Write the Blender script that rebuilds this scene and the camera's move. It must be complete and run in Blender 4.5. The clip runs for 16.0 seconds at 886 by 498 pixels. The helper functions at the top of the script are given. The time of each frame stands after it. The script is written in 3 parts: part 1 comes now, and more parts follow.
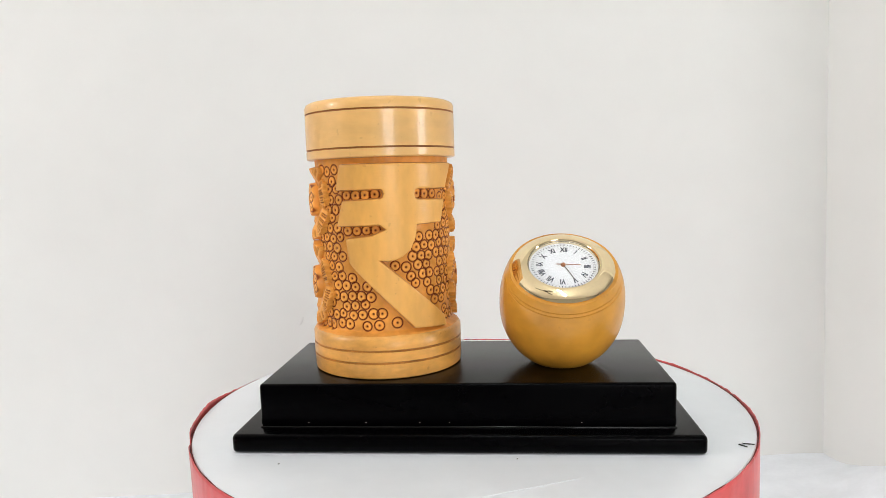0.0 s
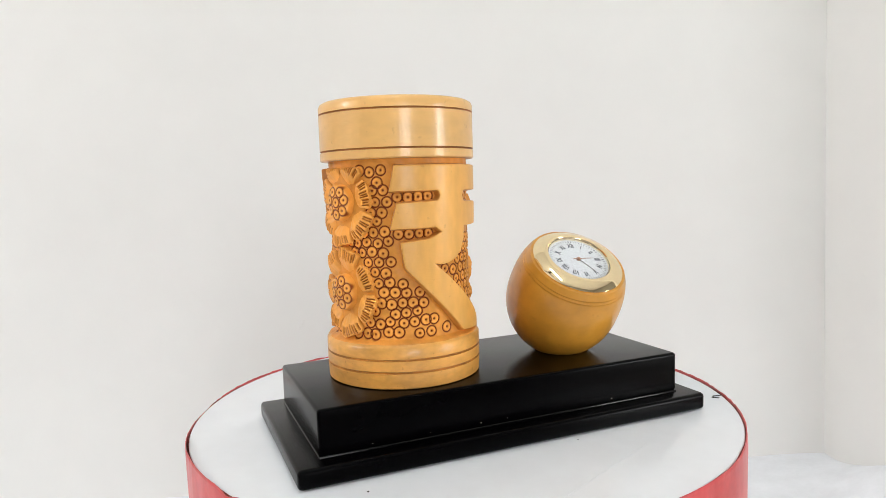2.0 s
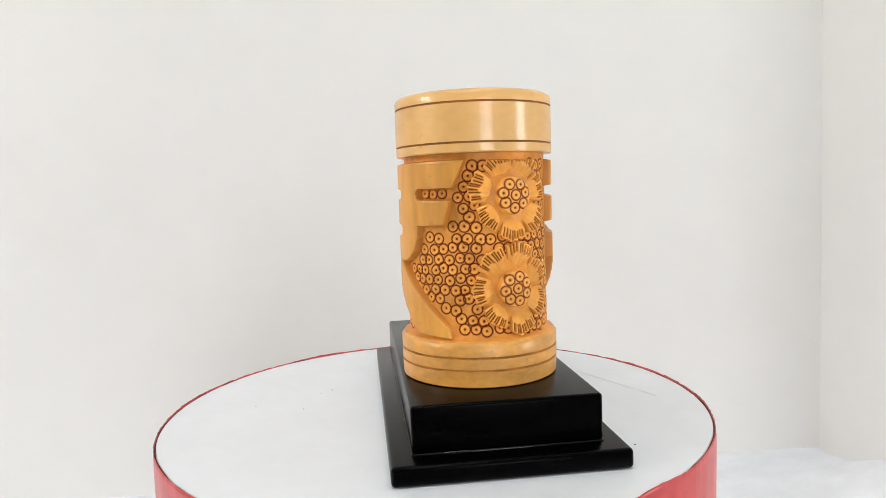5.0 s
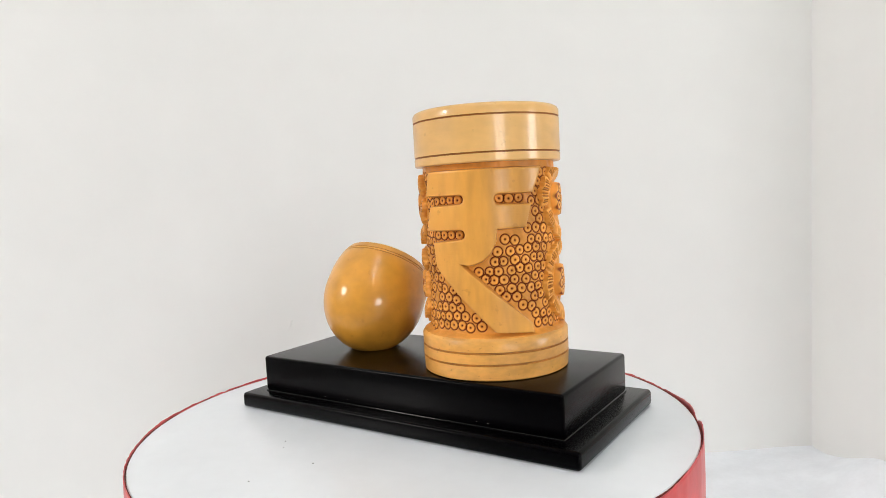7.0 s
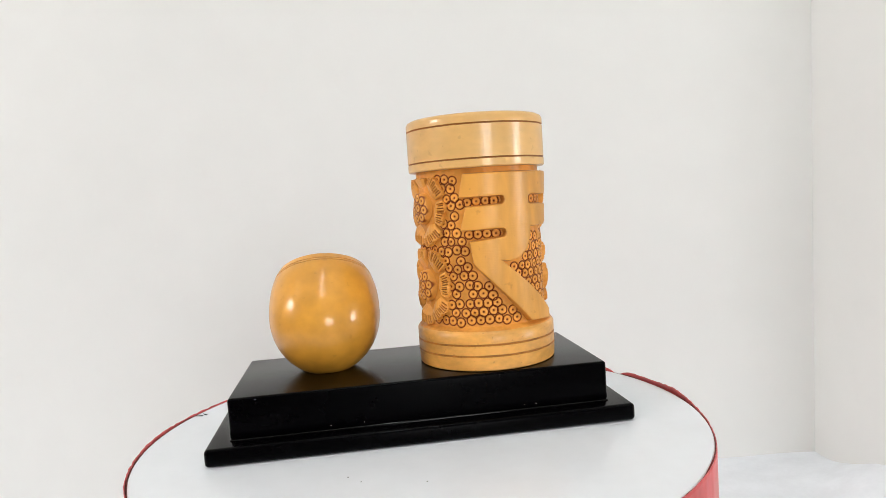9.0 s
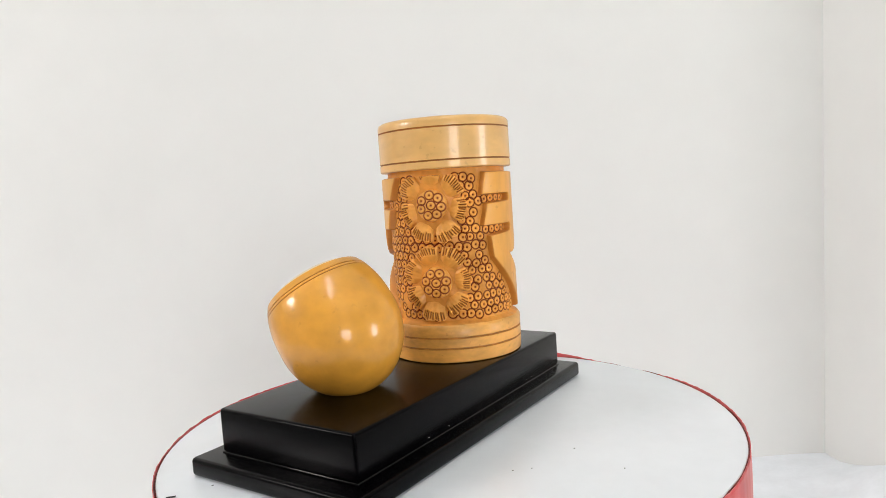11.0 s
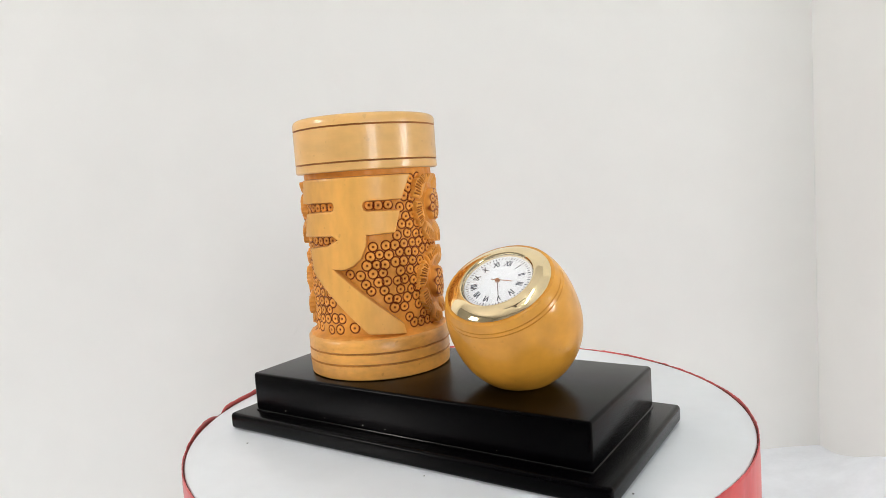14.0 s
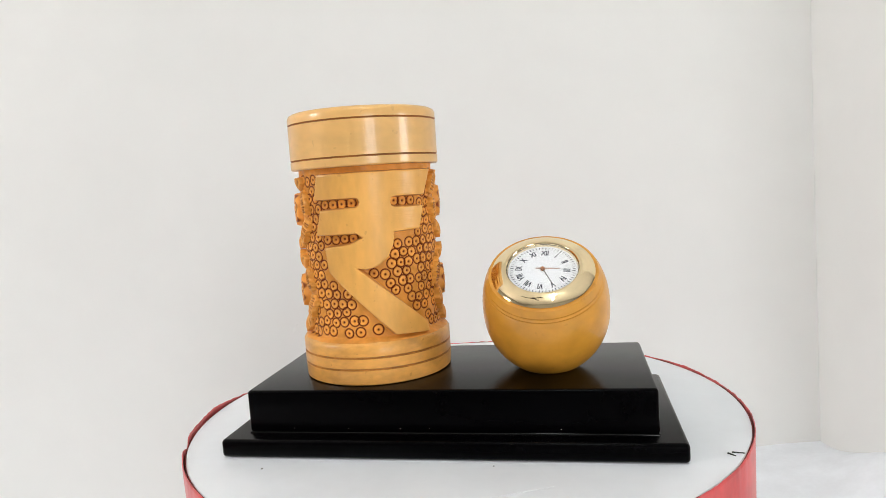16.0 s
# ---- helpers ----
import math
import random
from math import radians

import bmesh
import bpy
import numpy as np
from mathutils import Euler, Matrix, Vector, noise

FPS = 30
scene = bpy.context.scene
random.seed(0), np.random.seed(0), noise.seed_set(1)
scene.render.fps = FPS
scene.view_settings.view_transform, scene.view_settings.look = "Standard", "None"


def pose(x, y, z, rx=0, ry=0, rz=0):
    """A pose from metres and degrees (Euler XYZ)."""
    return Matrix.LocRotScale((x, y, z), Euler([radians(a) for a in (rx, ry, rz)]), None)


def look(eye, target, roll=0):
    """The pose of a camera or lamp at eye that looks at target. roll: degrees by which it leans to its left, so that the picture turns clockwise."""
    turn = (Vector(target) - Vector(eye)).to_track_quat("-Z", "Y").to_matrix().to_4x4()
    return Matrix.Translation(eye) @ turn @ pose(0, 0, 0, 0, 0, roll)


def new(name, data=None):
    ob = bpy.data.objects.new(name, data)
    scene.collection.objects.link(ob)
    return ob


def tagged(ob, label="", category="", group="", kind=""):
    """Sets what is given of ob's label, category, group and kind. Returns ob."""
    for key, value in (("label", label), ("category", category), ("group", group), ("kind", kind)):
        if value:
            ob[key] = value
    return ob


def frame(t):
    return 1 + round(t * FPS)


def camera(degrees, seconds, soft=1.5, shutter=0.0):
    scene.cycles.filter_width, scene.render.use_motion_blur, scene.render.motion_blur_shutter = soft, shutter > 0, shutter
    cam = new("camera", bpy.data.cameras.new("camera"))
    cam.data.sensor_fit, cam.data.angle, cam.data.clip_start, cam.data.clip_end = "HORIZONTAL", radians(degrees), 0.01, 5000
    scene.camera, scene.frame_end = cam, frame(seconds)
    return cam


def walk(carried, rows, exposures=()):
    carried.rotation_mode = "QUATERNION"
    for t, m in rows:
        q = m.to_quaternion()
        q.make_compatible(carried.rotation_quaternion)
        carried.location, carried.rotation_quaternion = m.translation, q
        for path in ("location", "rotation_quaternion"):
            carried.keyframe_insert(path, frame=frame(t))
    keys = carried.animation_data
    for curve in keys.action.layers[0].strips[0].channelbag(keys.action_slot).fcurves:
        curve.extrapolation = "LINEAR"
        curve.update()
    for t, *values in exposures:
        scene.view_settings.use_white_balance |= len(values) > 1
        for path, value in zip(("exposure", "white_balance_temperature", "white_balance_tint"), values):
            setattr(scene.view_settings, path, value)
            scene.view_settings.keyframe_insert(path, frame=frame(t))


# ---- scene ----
# ---- camera: held by a tripod-steady grip, drifting a few millimetres ----
cam = camera(66.93, 16.0, soft=0.5)
# seconds, x, y, z, pitch, roll, yaw
CAMERA_ROWS = [
    (0, 0.0004, -0.2679, 0.0889, -5.13, -2.22, 0.32),
    (0.5, 0.0008, -0.2675, 0.0894, -5.08, -2.35, 0.25),
    (1, 0.0010, -0.2677, 0.0896, -5.09, -2.51, 0.22),
    (1.5, 0.0005, -0.2682, 0.0898, -5.04, -2.53, 0.19),
    (2, 0.0004, -0.2688, 0.0895, -5.00, -2.51, 0.30),
    (2.5, 0.0003, -0.2678, 0.0897, -4.98, -2.34, 0.37),
    (3, 0.0008, -0.2677, 0.0898, -5.07, -2.28, 0.40),
    (3.5, 0.0009, -0.2679, 0.0899, -5.13, -2.31, 0.33),
    (4, 0.0007, -0.2679, 0.0897, -5.26, -2.18, 0.37),
    (4.5, 0.0005, -0.2680, 0.0902, -5.37, -2.41, 0.24),
    (7, 0.0035, -0.2667, 0.0944, -5.50, -3.05, -0.47),
    (7.5, 0.0035, -0.2662, 0.0943, -5.45, -3.23, -0.53),
    (8, 0.0033, -0.2665, 0.0936, -5.12, -3.20, -0.48),
    (8.5, 0.0029, -0.2669, 0.0928, -4.91, -3.22, -0.50),
    (9, 0.0036, -0.2679, 0.0927, -4.86, -3.19, -0.36),
    (11.5, 0.0022, -0.2688, 0.0915, -4.87, -3.01, 0.36),
    (12, 0.0022, -0.2687, 0.0913, -4.81, -3.04, 0.30),
    (12.5, 0.0021, -0.2683, 0.0914, -4.86, -3.18, 0.20),
    (13, 0.0023, -0.2690, 0.0911, -4.81, -3.33, 0.17),
    (13.5, 0.0021, -0.2691, 0.0911, -4.82, -3.63, -0.03),
    (14, 0.0028, -0.2685, 0.0912, -4.95, -3.85, -0.18),
    (14.5, 0.0028, -0.2680, 0.0910, -4.93, -3.93, -0.38),
    (15, 0.0028, -0.2675, 0.0909, -4.97, -4.08, -0.46),
    (15.5, 0.0026, -0.2675, 0.0909, -5.09, -4.08, -0.41),
    (16, 0.0027, -0.2678, 0.0904, -5.07, -4.13, -0.20),
]
walk(cam, [(t, pose(x, y, z, 90 + p, 0, w) @ pose(0, 0, 0, 0, 0, r)) for t, x, y, z, p, r, w in CAMERA_ROWS],
     exposures=[(0, -0.06), (9.2, -0.06), (11.5, -0.06), (12.5, -0.13), (12.9, -0.19), (13.4, -0.16), (14.5, -0.10), (16, -0.10)])

# ---- world and light ----
world = bpy.data.worlds.new("sky")
scene.world = world
world.use_nodes = True
wn = world.node_tree.nodes
sky = wn.new("ShaderNodeTexSky")
sky.sky_type, sky.sun_disc = "NISHITA", False
sky.sun_elevation, sky.sun_rotation = radians(40), radians(100)
wn["Background"].inputs["Strength"].default_value = 0.1
world.node_tree.links.new(sky.outputs[0], wn["Background"].inputs["Color"])


def window_light(name, eye, target, width, height, watts, colour):
    """Daylight that enters by one window opening."""
    data = bpy.data.lights.new(name, "AREA")
    data.shape, data.size, data.size_y, data.energy, data.color = "RECTANGLE", width, height, watts, colour
    lamp = new(name, data)
    lamp.matrix_world = look(eye, target)
    return lamp


window_light("daylight_side", (3.03, -1.15, 0.30), (0, -1.0, 0.25), 0.7, 0.8, 34, (0.975, 0.99, 0.995))
window_light("daylight_rear", (0.8, -2.63, 0.30), (0.8, 0, 0.22), 0.75, 0.6, 21, (0.975, 0.985, 1.0))
window_light("daylight_left", (-2.43, -0.75, 1.10), (0, -0.6, 0.6), 0.55, 0.55, 34, (1.0, 0.935, 0.895))


# ---- materials ----
def mat(name, colour, rough=0.5, metal=0.0, vary=0.12, scale=60.0, bump=0.0, bump_scale=400.0, coat=0.0,
        stretch=(1, 1, 1), dark=None, spots=0.0, burn_shade=None, specular=0.5, coat_rough=0.12, sheen_vary=0.1,
        bump_stretch=None, grazing=None):
    """A surface with two scales of colour variation, fine relief, and, where asked, burnt lines and painted crease
    shade from the mesh's own mark.
    """
    m = bpy.data.materials.new(name)
    m.use_nodes = True
    n, l = m.node_tree.nodes, m.node_tree.links
    b = n["Principled BSDF"]
    co = n.new("ShaderNodeTexCoord")
    mp = n.new("ShaderNodeMapping")
    mp.inputs["Scale"].default_value = stretch
    l.new(co.outputs["Object"], mp.inputs["Vector"])
    big, fine = n.new("ShaderNodeTexNoise"), n.new("ShaderNodeTexNoise")
    big.inputs["Scale"].default_value, big.inputs["Detail"].default_value = scale, 4
    fine.inputs["Scale"].default_value, fine.inputs["Detail"].default_value = scale * 7, 5
    for q in (big, fine):
        l.new(mp.outputs[0], q.inputs["Vector"])
    add = n.new("ShaderNodeMath")
    add.operation = "MULTIPLY_ADD"
    add.inputs[1].default_value = 0.35
    l.new(fine.outputs["Fac"], add.inputs[0])
    l.new(big.outputs["Fac"], add.inputs[2])
    ramp = n.new("ShaderNodeValToRGB")
    low = dark or tuple(c * (1 - vary) for c in colour)
    high = tuple(min(1.0, c * (1 + vary * 0.6)) for c in colour)
    e = ramp.color_ramp.elements
    e[0].position, e[0].color = 0.45, (*low, 1)
    e[1].position, e[1].color = 0.85, (*high, 1)
    l.new(add.outputs[0], ramp.inputs[0])
    out = ramp.outputs[0]
    if spots:
        sp = n.new("ShaderNodeTexNoise")
        sp.inputs["Scale"].default_value, sp.inputs["Detail"].default_value = scale * 12, 2
        l.new(co.outputs["Object"], sp.inputs["Vector"])
        sr = n.new("ShaderNodeValToRGB")
        sr.color_ramp.elements[0].position, sr.color_ramp.elements[1].position = 0.68, 0.74
        l.new(sp.outputs["Fac"], sr.inputs[0])
        mul = n.new("ShaderNodeMath")
        mul.operation = "MULTIPLY"
        mul.inputs[1].default_value = spots
        l.new(sr.outputs[0], mul.inputs[0])
        mix = n.new("ShaderNodeMix")
        mix.data_type = "RGBA"
        mix.inputs["B"].default_value = (colour[0] * 0.35, colour[1] * 0.22, colour[2] * 0.12, 1)
        l.new(mul.outputs[0], mix.inputs["Factor"])
        l.new(out, mix.inputs["A"])
        out = mix.outputs["Result"]
    if burn_shade:
        at = n.new("ShaderNodeAttribute")
        at.attribute_name = "burn_shade"
        mix = n.new("ShaderNodeMix")
        mix.data_type = "RGBA"
        mix.inputs["B"].default_value = (*burn_shade, 1)
        l.new(at.outputs["Fac"], mix.inputs["Factor"])
        l.new(out, mix.inputs["A"])
        out = mix.outputs["Result"]
    l.new(out, b.inputs["Base Color"])
    rr = n.new("ShaderNodeMapRange")
    rr.inputs["To Min"].default_value, rr.inputs["To Max"].default_value = rough * (1 - sheen_vary), rough * (1 + sheen_vary)
    l.new(big.outputs["Fac"], rr.inputs["Value"])
    l.new(rr.outputs[0], b.inputs["Roughness"])
    b.inputs["Metallic"].default_value = metal
    b.inputs["Specular IOR Level"].default_value = specular
    b.inputs["Coat Weight"].default_value, b.inputs["Coat Roughness"].default_value = coat, coat_rough
    if grazing:
        lw = n.new("ShaderNodeLayerWeight")
        lw.inputs["Blend"].default_value = 0.5
        gr = n.new("ShaderNodeMapRange")
        gr.inputs["From Min"].default_value, gr.inputs["From Max"].default_value = 0.08, 0.8
        gr.inputs["To Min"].default_value, gr.inputs["To Max"].default_value = specular, grazing
        l.new(lw.outputs["Facing"], gr.inputs["Value"])
        l.new(gr.outputs[0], b.inputs["Specular IOR Level"])
    if bump:
        bt = n.new("ShaderNodeTexNoise")
        bt.inputs["Scale"].default_value, bt.inputs["Detail"].default_value = bump_scale, 4
        bm_ = n.new("ShaderNodeMapping")
        bm_.inputs["Scale"].default_value = bump_stretch or stretch
        l.new(co.outputs["Object"], bm_.inputs["Vector"])
        l.new(bm_.outputs[0], bt.inputs["Vector"])
        bp = n.new("ShaderNodeBump")
        bp.inputs["Strength"].default_value, bp.inputs["Distance"].default_value = bump, 0.0006
        l.new(bt.outputs["Fac"], bp.inputs["Height"])
        l.new(bp.outputs[0], b.inputs["Normal"])
        if coat:
            l.new(bp.outputs[0], b.inputs["Coat Normal"])
    return m


WOOD = mat("turned_pale_wood", (0.79, 0.455, 0.15), 0.40, scale=30, vary=0.16, bump=0.10, bump_scale=160, coat=0.4,
           stretch=(0.8, 0.8, 1.6), spots=0.18, coat_rough=0.13, bump_stretch=(1.5, 1.5, 7), sheen_vary=0.3)
SIGN_WOOD = mat("smoothed_sign_wood", (0.79, 0.40, 0.088), 0.42, scale=34, vary=0.26, bump=0.12, bump_scale=140, coat=0.2,
                stretch=(1.2, 1.2, 0.45), spots=0.2, burn_shade=(0.50, 0.17, 0.022), coat_rough=0.2, bump_stretch=(1.5, 1.5, 10), sheen_vary=0.3)
AMBER_WOOD = mat("amber_stained_sign_wood", (0.70, 0.32, 0.05), 0.42, scale=26, vary=0.34, bump=0.12, bump_scale=140, coat=0.2,
                 stretch=(1.6, 1.6, 0.35), spots=0.2, burn_shade=(0.50, 0.17, 0.022), coat_rough=0.2, bump_stretch=(1.5, 1.5, 10), sheen_vary=0.3)
BASE_WOOD = mat("turned_base_wood", (0.75, 0.36, 0.074), 0.42, scale=45, vary=0.30, bump=0.16, bump_scale=170, coat=0.25,
                stretch=(1, 1, 2), spots=0.3, coat_rough=0.2, bump_stretch=(1.5, 1.5, 5), sheen_vary=0.3)
CARVED = mat("carved_tinted_wood", (0.86, 0.365, 0.064), 0.45, scale=70, vary=0.28, bump=0.3, bump_scale=500, coat=0.08,
             burn_shade=(0.16, 0.021, 0.0008), coat_rough=0.2, specular=0.2)
PETAL = mat("carved_petal_wood", (0.84, 0.375, 0.068), 0.42, scale=60, vary=0.22, bump=0.2, bump_scale=420, coat=0.15,
            burn_shade=(0.22, 0.036, 0.0015), coat_rough=0.2, specular=0.3)
BURNT = mat("burnt_groove", (0.34, 0.12, 0.018), 0.6, scale=90, vary=0.35)
CUT = mat("cut_groove", (0.50, 0.20, 0.035), 0.55, scale=140, vary=0.4)
BALL = mat("honey_lacquered_wood", (0.71, 0.325, 0.038), 0.42, scale=22, vary=0.28, bump=0.10, bump_scale=330, coat=0.6,
           stretch=(1, 1, 1.2), spots=0.15, coat_rough=0.09, specular=0.3)
GLOSS_BLACK = mat("black_gloss_lacquer", (0.002, 0.002, 0.002), 0.12, scale=35, vary=0.3, specular=0.2)
BRASS = mat("polished_brass", (0.93, 0.76, 0.47), 0.06, metal=1.0, scale=120, vary=0.06, bump=0.05, bump_scale=120)
BLACK = mat("black_satin_lacquer", (0.0008, 0.0007, 0.001), 0.26, scale=35, vary=0.3, bump=0.012, bump_scale=300, specular=0.03, grazing=0.2)
LAMINATE = mat("white_laminate", (0.84, 0.87, 0.915), 0.25, scale=22, vary=0.035, bump=0.02, bump_scale=120)
FOIL = mat("red_plastic_film", (0.66, 0.085, 0.09), 0.3, scale=50, vary=0.2, bump=0.25, bump_scale=90)
BOARD = mat("dark_board_edge", (0.20, 0.028, 0.022), 0.8, scale=200, vary=0.5)
PAINT = mat("white_wall_paint", (0.858, 0.86, 0.84), 0.6, scale=2.4, vary=0.03, bump=0.10, bump_scale=90)
# unseen walls: wall colour darkened so that less light bounces back
DIM_UNSEEN = mat("dimmed_unseen_wall", (0.36, 0.355, 0.34), 0.6, scale=3, vary=0.06)
TUBE = bpy.data.materials.new("tube_glow")
TUBE.use_nodes = True
TUBE.node_tree.nodes["Principled BSDF"].inputs["Emission Color"].default_value = (0.91, 1.0, 0.985, 1)
TUBE.node_tree.nodes["Principled BSDF"].inputs["Emission Strength"].default_value = 59.0
CEIL = mat("white_ceiling_paint", (0.85, 0.85, 0.84), 0.7, scale=3, vary=0.03)
SHEET = mat("white_cotton_sheet", (0.86, 0.885, 0.93), 0.85, scale=30, vary=0.05, bump=0.3, bump_scale=900)
FAN = mat("dark_brown_enamel", (0.045, 0.025, 0.018), 0.35, scale=30, vary=0.15)
FLOOR = mat("pale_floor_tile", (0.50, 0.42, 0.37), 0.35, scale=6, vary=0.12)
FRAME = mat("white_window_paint", (0.8, 0.8, 0.79), 0.4, scale=20, vary=0.05)
DIAL = mat("white_printed_dial", (0.90, 0.92, 0.95), 0.45, scale=200, vary=0.02)
INK = mat("dark_blue_ink", (0.012, 0.02, 0.05), 0.5, scale=300, vary=0.2)
POINTER = mat("copper_pointer", (0.45, 0.20, 0.10), 0.35, metal=0.7, scale=300, vary=0.1)
STEEL = mat("grey_pointer", (0.22, 0.20, 0.18), 0.35, metal=0.6, scale=300, vary=0.1)
SPECK = mat("dark_dirt", (0.04, 0.04, 0.04), 0.8, scale=400, vary=0.4)
SCUFF = mat("pale_scuff", (0.45, 0.43, 0.40), 0.6, scale=400, vary=0.3)
GLASS = bpy.data.materials.new("clock_glass")
GLASS.use_nodes = True
gb = GLASS.node_tree.nodes["Principled BSDF"]
gb.inputs["Transmission Weight"].default_value, gb.inputs["Roughness"].default_value, gb.inputs["IOR"].default_value = 1.0, 0.0, 1.45


# ---- mesh helpers ----
def part(name, bm, material, parent=None, label=""):
    """Links a bmesh as one mesh object under a thing or a part."""
    me = bpy.data.meshes.new(name)
    bm.to_mesh(me)
    bm.free()
    return finish(name, me, material, parent, label)


def finish(name, me, material, parent=None, label="", smooth=True, angle=35):
    for m in material if isinstance(material, (list, tuple)) else [material]:
        me.materials.append(m)
    if smooth:
        me.shade_smooth()
        me.set_sharp_from_angle(angle=radians(angle))
    ob = new(name, me)
    ob.parent = parent
    return tagged(ob, label=label)


def block(sx, sy, z0, z1, bevel=0.0, segments=3, cx=0.0, cy=0.0):
    bm = bmesh.new()
    bmesh.ops.create_cube(bm, size=1.0)
    for v in bm.verts:
        v.co = Vector((cx + v.co.x * sx, cy + v.co.y * sy, (z0 + z1) / 2 + v.co.z * (z1 - z0)))
    if bevel:
        bmesh.ops.bevel(bm, geom=bm.edges[:], offset=bevel, segments=segments, profile=0.5, affect="EDGES")
    return bm


def lathe(profile, n=128, marks=(), turn=None):
    """Turns (radius, height) points round z; segments whose index is in marks take the second material."""
    bm = bmesh.new()
    rings = []
    for k, (r, z) in enumerate(profile):
        if r < 1e-7:
            rings.append([bm.verts.new((0, 0, z))])
        else:
            rings.append([bm.verts.new((r * math.cos(a), r * math.sin(a), z)) for a in (2 * math.pi * i / n for i in range(n))])
    for k in range(len(rings) - 1):
        a, b = rings[k], rings[k + 1]
        for i in range(n):
            j = (i + 1) % n
            if len(a) == 1 and len(b) == 1:
                continue
            if len(a) == 1:
                f = bm.faces.new((a[0], b[j], b[i]))
            elif len(b) == 1:
                f = bm.faces.new((a[i], a[j], b[0]))
            else:
                f = bm.faces.new((a[i], a[j], b[j], b[i]))
            f.material_index = 1 if k in marks else 0
    if turn:
        bmesh.ops.transform(bm, matrix=turn, verts=bm.verts)
    bmesh.ops.recalc_face_normals(bm, faces=bm.faces)
    return bm


def grid_mesh(name, P, wrap=False, keep=None, burn_shade=None):
    """A mesh from an array of places P[i, j]; keep: which vertices stay; last array: how scorched or shaded each one
    is.
    """
    ni, nj = P.shape[:2]
    idx = np.arange(ni * nj).reshape(ni, nj)
    if wrap:
        idx = np.concatenate([idx, idx[:1]], 0)
    q = np.stack([idx[:-1, :-1], idx[1:, :-1], idx[1:, 1:], idx[:-1, 1:]], -1).reshape(-1, 4)
    V = P.reshape(-1, 3)
    B = None if burn_shade is None else burn_shade.reshape(-1)
    if keep is not None:
        K = keep.reshape(-1)
        q = q[K[q].any(1)]
        used = np.unique(q)
        back = np.full(len(V), -1)
        back[used] = np.arange(len(used))
        V, q = V[used], back[q]
        B = None if B is None else B[used]
    me = bpy.data.meshes.new(name)
    me.vertices.add(len(V))
    me.vertices.foreach_set("co", V.astype(np.float32).ravel())
    me.loops.add(q.size)
    me.loops.foreach_set("vertex_index", q.astype(np.int32).ravel())
    me.polygons.add(len(q))
    me.polygons.foreach_set("loop_start", np.arange(0, q.size, 4, dtype=np.int32))
    me.update(calc_edges=True)
    if B is not None:
        a = me.attributes.new("burn_shade", "FLOAT", "POINT")
        a.data.foreach_set("value", B.astype(np.float32))
    return me


def sstep(a, b, x):
    t = np.clip((x - a) / (b - a), 0, 1)
    return t * t * (3 - 2 * t)


def polygon_distance(px, py, poly):
    """Signed distance to a closed outline, positive inside."""
    d = np.full(px.shape, 1e9)
    inside = np.zeros(px.shape, bool)
    n = len(poly)
    for k in range(n):
        (ax, ay), (bx, by) = poly[k], poly[(k + 1) % n]
        ex, ey = bx - ax, by - ay
        t = np.clip(((px - ax) * ex + (py - ay) * ey) / (ex * ex + ey * ey), 0, 1)
        d = np.minimum(d, np.hypot(px - ax - t * ex, py - ay - t * ey))
        if ay != by:
            cross = ((ay > py) != (by > py)) & (px < ax + (py - ay) * ex / ey)
            inside ^= cross
    return np.where(inside, d, -d)


# ---- the room ----
WALL_Y, CORNER_X = 0.60, 0.4925
Z0, Z1 = -0.78, 1.95


def slab(name, x0, x1, y0, y1, z0, z1, material, label, category):
    return tagged(part(name, block(x1 - x0, y1 - y0, z0, z1, cx=(x0 + x1) / 2, cy=(y0 + y1) / 2), material), label, category, kind="structure")


slab("wall_north", -2.55, 3.15, WALL_Y, WALL_Y + 0.15, Z0, Z1, PAINT, "plain off-white painted plaster wall behind the table", "wall")
# return wall's unseen front end is lengthened to keep side light off wall_north
slab("wall_return", CORNER_X, CORNER_X + 0.22, 0.06, WALL_Y, Z0, Z1, PAINT, "off-white painted return wall at the corner, lengthened unseen to block light", "wall")
slab("floor", -2.55, 3.15, -2.75, WALL_Y, Z0 - 0.1, Z0, FLOOR, "pale tiled floor of the room", "floor")
slab("ceiling", -2.55, 3.15, -2.75, WALL_Y, Z1, Z1 + 0.1, CEIL, "plain white painted ceiling", "ceiling")


